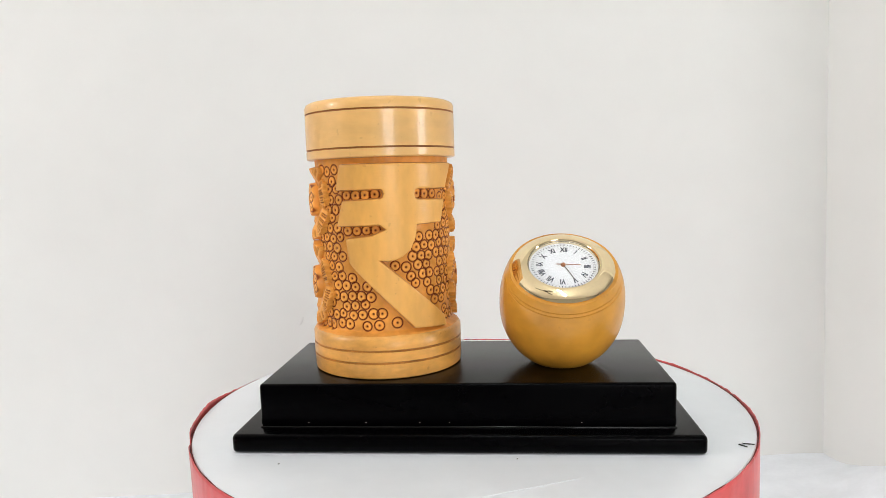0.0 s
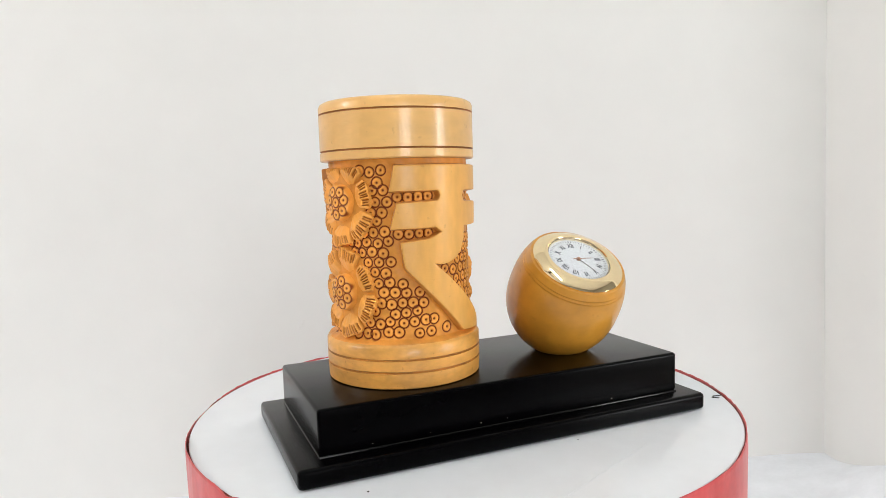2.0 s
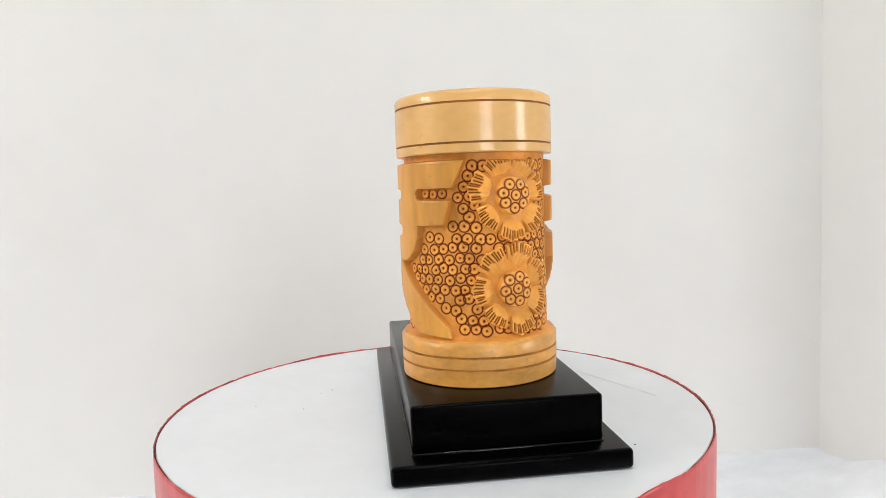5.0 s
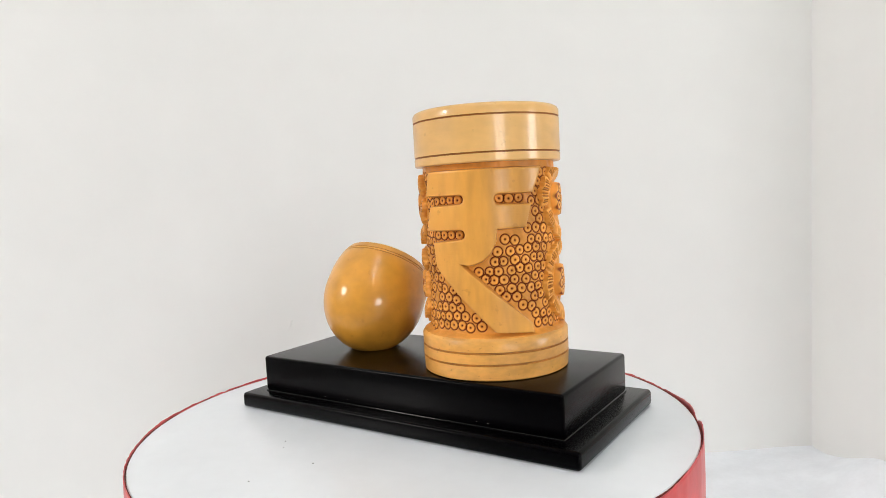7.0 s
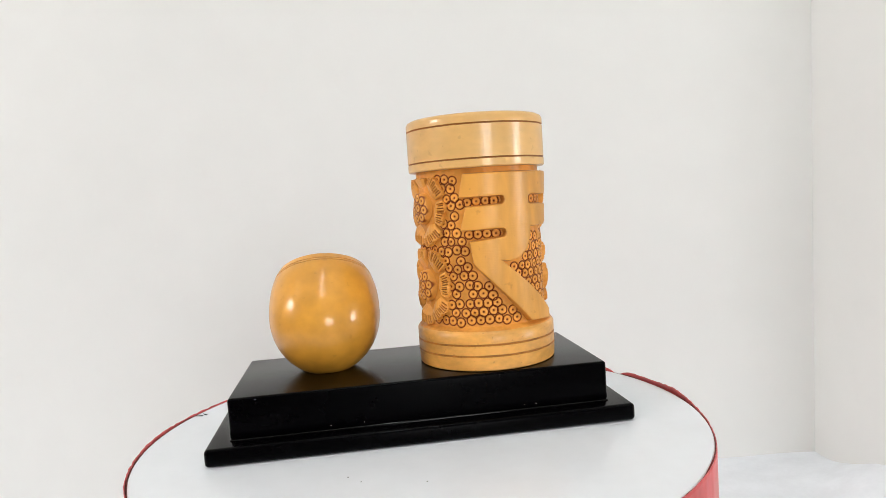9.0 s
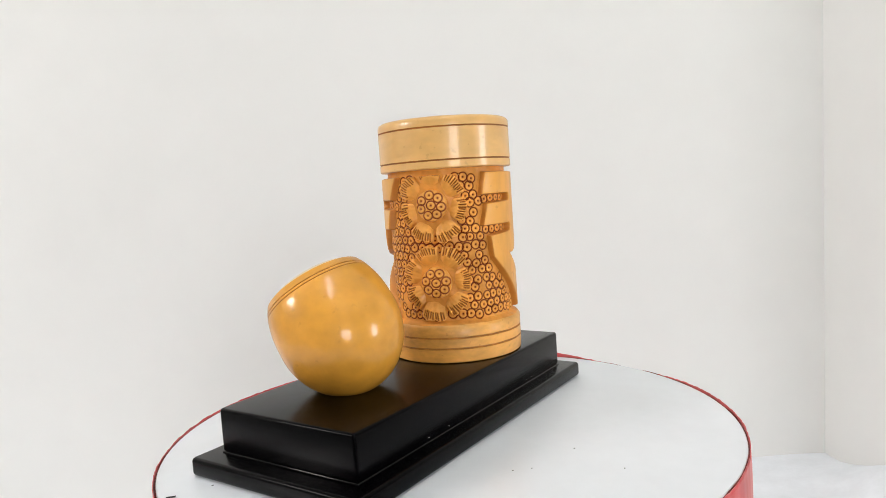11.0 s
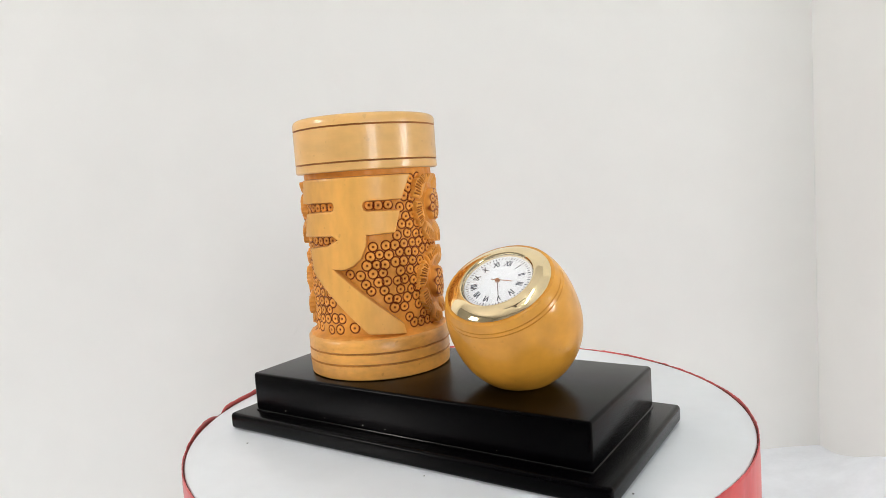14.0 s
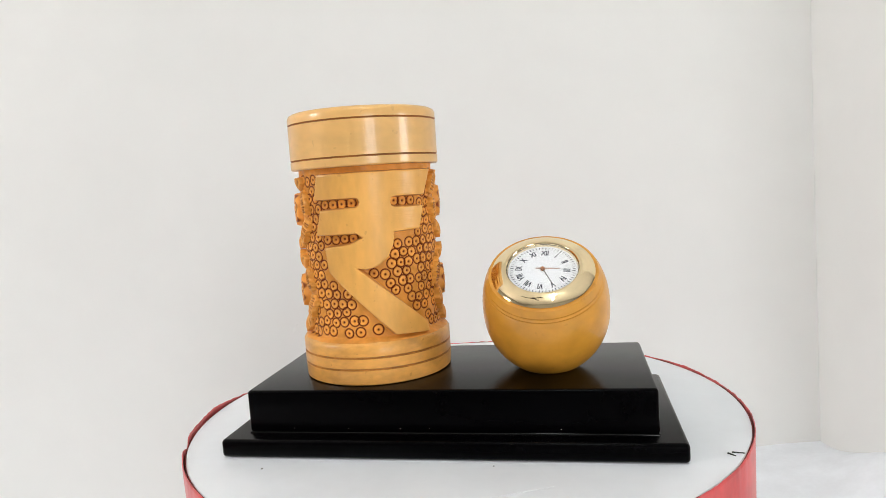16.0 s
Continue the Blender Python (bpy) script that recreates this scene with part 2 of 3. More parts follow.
def window_wall(name, along, at, a0, a1, o0, o1, p0, p1, number):
    """An unseen wall, darkened to cut bounced light, with one real opening (o0..o1 by p0..p1) and its frame; along: 'x'
    or 'y'.
    """
    root = tagged(new(name), "unseen added wall, darkened to cut bounce, with a window opening", "wall", kind="structure")
    out = 0.15 if at > 0 else -0.15
    lo, hi = min(at, at + out), max(at, at + out)

    def piece(b0, b1, z0, z1):
        bm = block(b1 - b0, hi - lo, z0, z1, cx=(b0 + b1) / 2, cy=(lo + hi) / 2)
        if along == "y":
            bmesh.ops.transform(bm, matrix=Matrix(((0, 1, 0, 0), (1, 0, 0, 0), (0, 0, 1, 0), (0, 0, 0, 1))), verts=bm.verts)
            bmesh.ops.recalc_face_normals(bm, faces=bm.faces)
        part("wall_panel", bm, DIM_UNSEEN, root)

    piece(a0, o0, Z0, Z1)
    piece(o1, a1, Z0, Z1)
    piece(o0, o1, Z0, p0)
    piece(o0, o1, p1, Z1)
    win = tagged(new("window_%d" % number), "white painted window frame in the wall opening", "window", kind="structure")
    mid = (lo + hi) / 2 + out * 0.3
    for b0, b1, z0, z1 in ((o0, o0 + 0.05, p0, p1), (o1 - 0.05, o1, p0, p1), (o0 + 0.05, o1 - 0.05, p0, p0 + 0.05), (o0 + 0.05, o1 - 0.05, p1 - 0.05, p1)):
        bm = block(b1 - b0, 0.03, z0, z1, 0.004, 2, cx=(b0 + b1) / 2, cy=mid)
        if along == "y":
            bmesh.ops.transform(bm, matrix=Matrix(((0, 1, 0, 0), (1, 0, 0, 0), (0, 0, 1, 0), (0, 0, 0, 1))), verts=bm.verts)
            bmesh.ops.recalc_face_normals(bm, faces=bm.faces)
        part("window_frame", bm, FRAME, win)
    face = lo + 0.012 if at > 0 else hi - 0.012
    for k in range(1, 6):
        b = o0 + (o1 - o0) * k / 6
        bm = block(0.014, 0.014, p0, p1, 0.003, 1, cx=b, cy=face)
        if along == "y":
            bmesh.ops.transform(bm, matrix=Matrix(((0, 1, 0, 0), (1, 0, 0, 0), (0, 0, 1, 0), (0, 0, 0, 1))), verts=bm.verts)
            bmesh.ops.recalc_face_normals(bm, faces=bm.faces)
        part("grille_bar", bm, FRAME, win)


window_wall("wall_east", "y", 3.0, -2.75, WALL_Y, -1.60, -0.70, -0.20, 0.80, 1)
window_wall("wall_west", "y", -2.4, -2.75, WALL_Y, -1.15, -0.35, 0.70, 1.50, 2)
window_wall("wall_south", "x", -2.6, -2.4, 3.0, 0.32, 1.28, -0.15, 0.75, 3)


def tube_light():
    """A bare tube under the ceiling, nearly overhead."""
    x, y = 0.06, -0.95
    root = tagged(new("tube_light"), "lit white ceiling tube light on a slim batten", "lamp")
    part("batten", block(0.06, 1.25, Z1 - 0.03, Z1 - 0.0002, 0.004, 1, cx=x, cy=y), FRAME, root)
    tube = lathe([(0, -0.6), (0.015, -0.6), (0.018, -0.58), (0.018, 0.58), (0.015, 0.6), (0, 0.6)], 16, turn=Matrix.Translation((x, y, Z1 - 0.05)) @ Matrix.Rotation(radians(90), 4, "X"))
    part("tube", tube, TUBE, root, "glowing white tube")


def ceiling_fan():
    """A three-bladed fan that hangs over the table; the brass rim of the clock mirrors it."""
    root = tagged(new("ceiling_fan"), "dark brown three-bladed ceiling fan hanging from a rod", "fan")
    x, y, z = -0.42, -0.78, Z1 - 0.30
    at = Matrix.Translation((x, y, z))
    part("canopy", lathe([(0, 0.2998), (0.05, 0.2998), (0.045, 0.26), (0.015, 0.24), (0, 0.24)], 32, turn=at), FAN, root)
    part("rod", lathe([(0, 0.25), (0.011, 0.25), (0.011, 0.03), (0, 0.03)], 20, turn=at), FAN, root)
    part("motor", lathe([(0, 0.045), (0.05, 0.042), (0.085, 0.02), (0.09, 0.0), (0.085, -0.025), (0.04, -0.045), (0, -0.048)], 48, turn=at), FAN, root)
    for k in range(3):
        bm = bmesh.new()
        outline = [(0.08, -0.02), (0.13, -0.035), (0.26, -0.045), (0.35, -0.04), (0.37, 0.0), (0.35, 0.04), (0.26, 0.045), (0.13, 0.035), (0.08, 0.02)]
        low = [bm.verts.new((u, v, -0.004 + 0.2 * v)) for u, v in outline]
        high = [bm.verts.new((u, v, 0.004 + 0.2 * v)) for u, v in outline]
        bm.faces.new(low[::-1])
        bm.faces.new(high)
        for i in range(len(outline)):
            j = (i + 1) % len(outline)
            bm.faces.new((low[i], low[j], high[j], high[i]))
        bmesh.ops.transform(bm, matrix=at @ Matrix.Rotation(radians(35 + 120 * k), 4, "Z"), verts=bm.verts)
        part("blade", bm, FAN, root)


ceiling_fan()
tube_light()


def bed():
    """A low mattress under a white sheet, pushed against the wall."""
    nx, ny = 150, 110
    X, Y = np.meshgrid(np.linspace(-1.25, CORNER_X + 0.003, nx), np.linspace(-0.95, WALL_Y + 0.003, ny), indexing="ij")
    Z = -0.300 + 0.018 * sstep(-0.05, 0.36, X)
    Z = Z - 0.009 * sstep(-0.22, -0.5, X)
    for i in range(nx):
        for j in range(ny):
            v = Vector((X[i, j] * 4.0, Y[i, j] * 7.0, 0.3))
            Z[i, j] += 0.004 * noise.noise(v) + 0.002 * noise.noise(v * 3.1)
    Z = Z + 0.042 * np.exp(-((X - 0.50) / 0.065) ** 2 - ((Y - 0.44) / 0.085) ** 2)
    near = np.hypot(X - 0.0, Y - 0.004)
    Z = np.where(near < 0.15, -0.3005, Z * sstep(0.15, 0.2, near) + -0.3005 * (1 - sstep(0.15, 0.2, near)))
    root = tagged(new("bed"), "low bed under a wrinkled white cotton sheet against the wall", "bed")
    finish("sheet", grid_mesh("sheet", np.stack([X, Y, Z], -1)), SHEET, root, "wrinkled white cotton sheet")
    part("mattress", block(1.74, 1.54, Z0 + 0.2, -0.312, 0.02, 2, cx=-0.38, cy=-0.175), SHEET, root)
    part("bed_base", block(1.66, 1.46, Z0, Z0 + 0.2, 0.004, 1, cx=-0.38, cy=-0.175), FLOOR, root)


bed()


def wall_dents():
    """Two shallow plaster blisters low on the wall."""
    for x, z, w, h, lean in ((-0.1945, -0.077, 0.0022, 0.0062, 28), (-0.150, -0.098, 0.0015, 0.0035, 40)):
        bm = bmesh.new()
        bmesh.ops.create_uvsphere(bm, u_segments=20, v_segments=12, radius=1.0)
        bmesh.ops.transform(bm, matrix=Matrix.Translation((x, WALL_Y, z)) @ Matrix.Rotation(radians(lean), 4, "Y") @ Matrix.Diagonal((w, 0.0006, h, 1)), verts=bm.verts)
        tagged(part("wall_blister", bm, PAINT), "small blister in the painted plaster of the wall", "wall mark", kind="structure")


wall_dents()

# ---- the turntable's frame: all that turns shares this motion ----
OFFSET = pose(0.00735, -0.01105, 0) @ pose(0, 0, 0, 0.70, 0.48, 0)
TURN = [(0.0, -4.81), (0.5, 0.13), (1.0, 6.87), (1.5, 16.53), (2.0, 23.43), (2.5, 42.09), (3.0, 49.99), (3.5, 59.25),
        (4.0, 69.56), (4.5, 83.73), (7.0, 145.56), (7.5, 154.65), (8.0, 166.83), (8.5, 172.42), (9.0, 187.34),
        (11.5, 249.0), (12.0, 263.11), (12.5, 273.97), (13.0, 293.67), (13.5, 309.19), (14.0, 326.39), (14.5, 339.79),
        (15.0, 346.79), (15.5, 348.75), (16.0, 348.75)]


def turn_at(t):
    """Degrees turned at t seconds: a smooth curve through the rows of TURN that never runs back."""
    ts, vs = [r[0] for r in TURN], [r[1] for r in TURN]
    k = max(0, min(len(ts) - 2, sum(1 for s in ts if s <= t) - 1))
    slopes = [(vs[i + 1] - vs[i]) / (ts[i + 1] - ts[i]) for i in range(len(ts) - 1)]

    def tangent(i):
        if i == 0 or i == len(ts) - 1:
            return slopes[0] if i == 0 else 0.0
        a, b = slopes[i - 1], slopes[i]
        return 0.0 if a * b <= 0 else 2 * a * b / (a + b)

    h = ts[k + 1] - ts[k]
    s = (t - ts[k]) / h
    return ((2 * s ** 3 - 3 * s ** 2 + 1) * vs[k] + (s ** 3 - 2 * s ** 2 + s) * h * tangent(k)
            + (-2 * s ** 3 + 3 * s ** 2) * vs[k + 1] + (s ** 3 - s ** 2) * h * tangent(k + 1))


def spin(t):
    return pose(0, 0, 0, 0, 0, turn_at(t)) @ OFFSET


# ---- the drum that turns ----
DRUM_R, DRUM_X, DRUM_Y = 0.1085, -0.0003, 0.0157


# where the film's upper edge is torn high or low: degrees round the drum, width, rise
TEARS = ((184, 9, 0.0016), (210, 8, 0.0013), (197, 6, 0.0011), (204, 2, -0.0016), (160, 13, -0.0007), (236, 7, 0.0005), (30, 11, 0.0007),
         (345, 15, 0.0005), (262, 12, 0.0004), (302, 16, 0.0003), (70, 9, 0.0003), (112, 10, 0.0004))


def drum():
    """A round drum with a white top, wrapped round its side in red film with a torn lip."""
    root = tagged(new("round_drum"), "round turning drum with white top wrapped in red plastic film", "turntable")
    part("top_panel", lathe([(0, 0), (DRUM_R - 0.0004, 0), (DRUM_R - 0.0001, -0.0003), (DRUM_R - 0.0001, -0.004), (0, -0.004)], 192), LAMINATE, root, "glossy white laminate top with faint scuffs")
    part("drum_core", lathe([(0, -0.0042), (DRUM_R - 0.0006, -0.0042), (DRUM_R - 0.0006, -0.29), (0, -0.29)], 128), BOARD, root, "dark board core")
    n, rows = 720, 16
    ang = np.linspace(0, 2 * np.pi, n, endpoint=False)
    lip, gap, puff = np.zeros(n), np.zeros(n), np.zeros((n, rows))
    for i, a in enumerate(ang):
        c = Vector((math.cos(a), math.sin(a), 0))
        deg = math.degrees(a)
        lip[i] = 0.0001 + 0.0006 * noise.noise(c * 2.3 + Vector((0, 0, 7))) + 0.0004 * abs(noise.noise(c * 11 + Vector((3, 0, 0)))) + 0.0003 * noise.noise(c * 40)
        for at, wide, rise in TEARS:
            off = (deg - at + 180) % 360 - 180
            lip[i] += rise * math.exp(-(off / wide) ** 2)
        gap[i] = 0.0005 * max(0.0, noise.noise(c * 3.1 + Vector((0, 2, 4)))) + 0.3 * max(0.0, lip[i])
        lip[i] = max(lip[i], -0.0007)
        for j in range(rows):
            puff[i, j] = min(1.0, 0.25 + 0.1 * j) * (0.0004 + 0.0008 * noise.noise(Vector((c.x * 4, c.y * 4, j * 0.25))) + 0.0004 * noise.noise(Vector((c.x * 15, c.y * 15, j * 0.2))))
    depth = np.concatenate([[0.0, 0.0012, 0.003, 0.006], np.linspace(0.012, 0.285, rows - 4)])
    for side, name, mat_, shift, label in ((0, "film_wrap", FOIL, 0.0004, "crinkled red plastic film with torn upper edge"), (1, "board_rim", BOARD, 0.0001, "thin dark torn edge under the film")):
        P = np.zeros((n, rows, 3))
        top = lip if side == 0 else np.interp(np.sin(ang * 13) + np.sin(ang * 31 + 1), (-2, 2), (-0.0005, 0.0003))
        R = DRUM_R + shift + (np.maximum(puff, 0) if side == 0 else 0) - np.zeros((n, rows))
        R = R + (gap[:, None] * np.maximum(0, 1 - depth / 0.03)[None] if side == 0 else 0)
        P[..., 0], P[..., 1] = R * np.cos(ang)[:, None], R * np.sin(ang)[:, None]
        P[..., 2] = top[:, None] * np.maximum(0, 1 - depth / 0.02)[None] - depth[None]
        if side:
            P = P[:, :4]
        ob = finish(name, grid_mesh(name, P, wrap=True), mat_, root, label)
        so = ob.modifiers.new("thickness", "SOLIDIFY")
        so.thickness, so.offset = 0.0003, 0
    rng = random.Random(4)
    for k in range(9):
        a, r = rng.uniform(0, 6.28), rng.uniform(0.05, 0.1)
        s = rng.uniform(0.0002, 0.00045)
        part("dirt_speck", lathe([(0, 0.00015), (s * 0.7, 0.00013), (s, 0.0)], 7, turn=Matrix.Translation((r * math.cos(a), r * math.sin(a), 0.0))), SPECK, root)
    # a small tear by the rim and a pale crease in the laminate
    for x, y, long, wide, turn in ((0.0942, -0.0455, 0.0030, 0.00032, -48), (0.0965, -0.0440, 0.0038, 0.00022, -12)):
        bm = block(long, wide * 2, 0.00005, 0.0004)
        for v in bm.verts:
            if v.co.x > 0:
                v.co.y *= 0.15
        part("tear", bm, SPECK, root, "small dark tear in the laminate").matrix_local = pose(x, y, 0, 0, 0, turn)
    part("crease", block(0.054, 0.0003, 0.00003, 0.00016, 0.00005, 1), LAMINATE, root, "pale crease").matrix_local = pose(0.0136, -0.0812, 0, 0, 0, 23.5)
    return root, pose(DRUM_X, DRUM_Y, 0)


# ---- the black stand ----
def stand():
    root = tagged(new("display_stand"), "two-tier black lacquered wooden stand on the white drum", "stand")
    part("lower_tier", block(0.1604, 0.0760, 0.0002, 0.0067, 0.0015, 4), BLACK, root)
    part("bead", block(0.1443, 0.0623, 0.0058, 0.0073, 0.0005, 3), GLOSS_BLACK, root)
    part("upper_tier", block(0.1440, 0.0620, 0.0070, 0.0224, 0.0012, 4), BLACK, root)
    rng = random.Random(9)
    for k in range(9):
        x, s = rng.uniform(-0.065, 0.065), rng.uniform(0.00015, 0.0003)
        y = rng.choice((-0.0313, 0.0313))
        part("lint_speck", lathe([(0, 0.0002), (s, 0.0)], 6, turn=Matrix.Translation((x, y + rng.uniform(-0.002, 0.002) * 0, 0.0085 + 0.0002))), SCUFF, root)
    return root, pose(0, 0, 0)


# ---- the carved pen holder ----
CUP_X, CUP_Y, CUP_Z = -0.0307, 0.0016, 0.0224
R_FACE, R_FIELD = 0.0279, 0.0252
Z_LOW, Z_HIGH = 0.0155, 0.0784
MID = radians(-71.0)
# outline of the raised currency sign: degrees round the cup, millimetres above the drum's top
SIGN = [(-41, 98.3), (54, 98.3), (45, 89.6), (18, 89.7), (15.2, 89.2), (14, 87.7), (15, 86.2), (17, 85.6), (43, 85.2), (38, 77.4), (15.5, 77.2), (14.5, 73),
        (10, 68.5), (3.5, 66), (-2, 65), (-7, 64.6), (-14.5, 65.1), (18, 51.6), (40, 42.7), (41.5, 39.2), (12, 40.3), (-32, 62),
        (-35.5, 63.9), (-36.5, 66.4), (-38, 72.4), (-17.5, 73.4), (-7, 75.6), (-12, 77.4), (-45, 77.2), (-40, 85.6), (-11, 86.2),
        (-8.9, 86.8), (-8, 88), (-8.9, 89.3), (-11, 89.9), (-45, 89.8)]
ROUND_SLOT = [(-11, 73.6), (-8.9, 74.2), (-8, 75.5), (-8.9, 76.8), (-11, 77.4)]
AMBER_SIGN = SIGN[:SIGN.index((-17.5, 73.4))] + ROUND_SLOT + SIGN[SIGN.index((-12, 77.4)) + 1:]
SIGN_MM = [(a * math.pi / 180 * 26.6, z - 22.4) for a, z in SIGN]
FLOWERS = [(math.pi * k + MID + radians(-90), z) for k in (0, 1) for z in (64.0, 32.8)]


def ring_places():
    """Centres (angle, height in mm) of the punched rings that fill the sunken ground."""
    rng = random.Random(21)
    out = []
    for half in (0, 1):
        row, z = 0, 19.2
        while z < 77.4:
            for k in range(-15, 16):
                u = (k + 0.5 * (row % 2)) * 4.0 + rng.uniform(-0.7, 0.7)
                zz = z + rng.uniform(-0.6, 0.6)
                if abs(u) > math.pi * 26.6 / 2:
                    continue
                d = float(polygon_distance(np.array([u]), np.array([zz]), SIGN_MM)[0])
                fl = min(math.hypot((abs(u) - math.pi * 26.6 / 2) * 1.0, zz - f) for f in (64.0, 32.8))
                if d < -1.75 and fl > 13.6:
                    out.append((MID + half * math.pi + u / 26.6, zz))
            row, z = row + 1, z + 3.45
        for zc, u0 in ((65.4, -18.5), (53.0, -18.5), (65.3, 8.8)):
            for k in range(4):
                out.append((MID + half * math.pi + (u0 + k * 3.75 + rng.uniform(-0.2, 0.2)) / 26.6, zc + rng.uniform(-0.2, 0.2)))
    kept = []
    for a, z in out:
        if all(math.hypot(((a - b + math.pi) % (2 * math.pi) - math.pi) * 26.6, z - c) > 3.05 for b, c in kept):
            kept.append((a, z))
    return kept


def stamp(d, r, depth):
    """Relief and scorch of one punched ring: a groove, a soft boss inside it and a pit."""
    groove = np.exp(-((d - r) / 0.26) ** 2)
    pit = np.exp(-(d / 0.42) ** 2)
    return -depth * groove - depth * 1.2 * pit, np.minimum(1, 1.4 * np.maximum(groove, pit))


def carved_field():
    na, nz = 1080, 310
    A, Z = np.meshgrid(np.linspace(0, 2 * np.pi, na, endpoint=False), np.linspace(Z_LOW * 1e3, Z_HIGH * 1e3, nz), indexing="ij")
    H, B, between = np.zeros((na, nz)), np.zeros((na, nz)), np.ones((na, nz))
    rng = random.Random(5)
    zs = Z[0]
    for a, z in ring_places():
        r = rng.uniform(1.7, 1.95)
        ia = int(round(a / (2 * math.pi) * na))
        cols = np.arange(ia - 18, ia + 19) % na
        j0, j1 = np.searchsorted(zs, (z - 2.6, z + 2.6))
        j0, j1 = max(j0, 0), min(j1, nz)
        sub = np.ix_(cols, np.arange(j0, j1))
        du = ((A[sub] - a + np.pi) % (2 * np.pi) - np.pi) * 25.4
        d = np.hypot(du, Z[sub] - z)
        h, b = stamp(d, r, 0.40)
        between[sub] = np.minimum(between[sub], sstep(r - 0.3, r + 0.2, d))
        H[sub] += h
        B[sub] = np.maximum(B[sub], b)
    wav = 0.16 * np.sin(A * 9 + 0.21 * Z) * np.sin(Z * 0.33 + A * 3) + 0.08 * np.sin(A * 31 + Z * 0.8)
    rad = R_FIELD * 1e3 + H + wav
    rad += 2.4 * sstep(Z_LOW * 1e3 + 1.7, Z_LOW * 1e3, Z)
    P = np.stack([rad * np.cos(A), rad * np.sin(A), Z], -1) * 1e-3
    return grid_mesh("carved_field", P, wrap=True, burn_shade=np.maximum(B, 0.2 * between))


def sign_relief(turn, outline):
    U, Z = np.meshgrid(np.arange(-23.5, 28.5, 0.2), np.arange(15.0, 77.2, 0.2), indexing="ij")
    d = polygon_distance(U, Z, [(a * math.pi / 180 * 26.6, z - 22.4) for a, z in outline])
    rise = sstep(-0.75, 0.0, d) ** 0.8
    rad = R_FIELD * 1e3 - 0.9 + (R_FACE - R_FIELD + 0.0009) * 1e3 * rise - 0.10 * (1 - sstep(0.0, 0.5, d)) * (d > 0)
    rad = rad + 0.003 * np.sin(Z * 9.1 + 0.6 * np.sin(U * 0.5))
    A = MID + turn + U / 26.6
    P = np.stack([rad * np.cos(A), rad * np.sin(A), Z], -1) * 1e-3
    # sloping sides coloured darker, for stain and recess shade together
    return grid_mesh("currency_sign", P, keep=d > -0.8, burn_shade=0.75 * (1 - sstep(-0.25, 0.05, d)))


def petal_mesh(ang, zc, mid, half, reach, seed):
    """One carved petal: low near the eye, rising to a notched outer edge scored with short cuts."""
    rng = random.Random(seed)
    nr, na = 46, 60
    S, T = np.meshgrid(np.linspace(0, 1, nr), np.linspace(-1, 1, na), indexing="ij")
    edge = reach * (1 - 0.07 * np.abs(T) ** 3 + 0.02 * np.sin(T * 6 + seed) + 0.012 * np.sin(T * 17 + seed * 2))
    rr = 6.0 + (edge - 6.0) * np.minimum(S * 1.06, 1.0)
    th = mid + half * T * (1.0 - 0.05 * S)
    lift = -0.5 + 2.8 * sstep(0.0, 0.7, S) - 0.25 * sstep(0.8, 1.0, S)
    lean = rng.uniform(0.25, 0.5)
    fold = 1.7 * np.abs(T) ** 3 * (1 - 0.25 * S) + lean * T * (0.4 + 0.6 * S)
    cuts = np.zeros_like(S)
    n = 9
    for k in range(n):
        t0 = -0.74 + 1.44 * k / (n - 1) + rng.uniform(-0.04, 0.04)
        s0, s1 = 0.56 + rng.uniform(-0.05, 0.05), 0.90 + rng.uniform(-0.05, 0.03)
        slant = T - t0 - 0.10 * (S - 0.75)
        cuts = np.maximum(cuts, np.exp(-(slant / 0.046) ** 2) * sstep(s0, s0 + 0.05, S) * sstep(s1 + 0.04, s1, S))
    h = lift - fold - 0.8 * cuts
    border = np.minimum(sstep(1.0, 0.955, S), sstep(1.0, 0.93, np.abs(T)))
    h = h * border - 0.7 * (1 - border)
    # the outer side turns down to the ground
    x, z = rr * np.cos(th), zc + rr * np.sin(th)
    rad = R_FIELD * 1e3 + np.minimum(h, 2.9)
    over = sstep(75.6, 76.4, z)
    rad = rad - over * 3.0
    A = ang + x / 26.6
    P = np.stack([rad * np.cos(A), rad * np.sin(A), np.clip(z, 15.4, 76.4)], -1) * 1e-3
    # cuts are scorched; creases at the sides and eye are shaded by colour
    return grid_mesh("petal", P, burn_shade=np.maximum(cuts * 0.85, np.maximum(0.4 * sstep(0.88, 1.0, np.abs(T)), 0.2 * sstep(0.22, 0.0, S))))


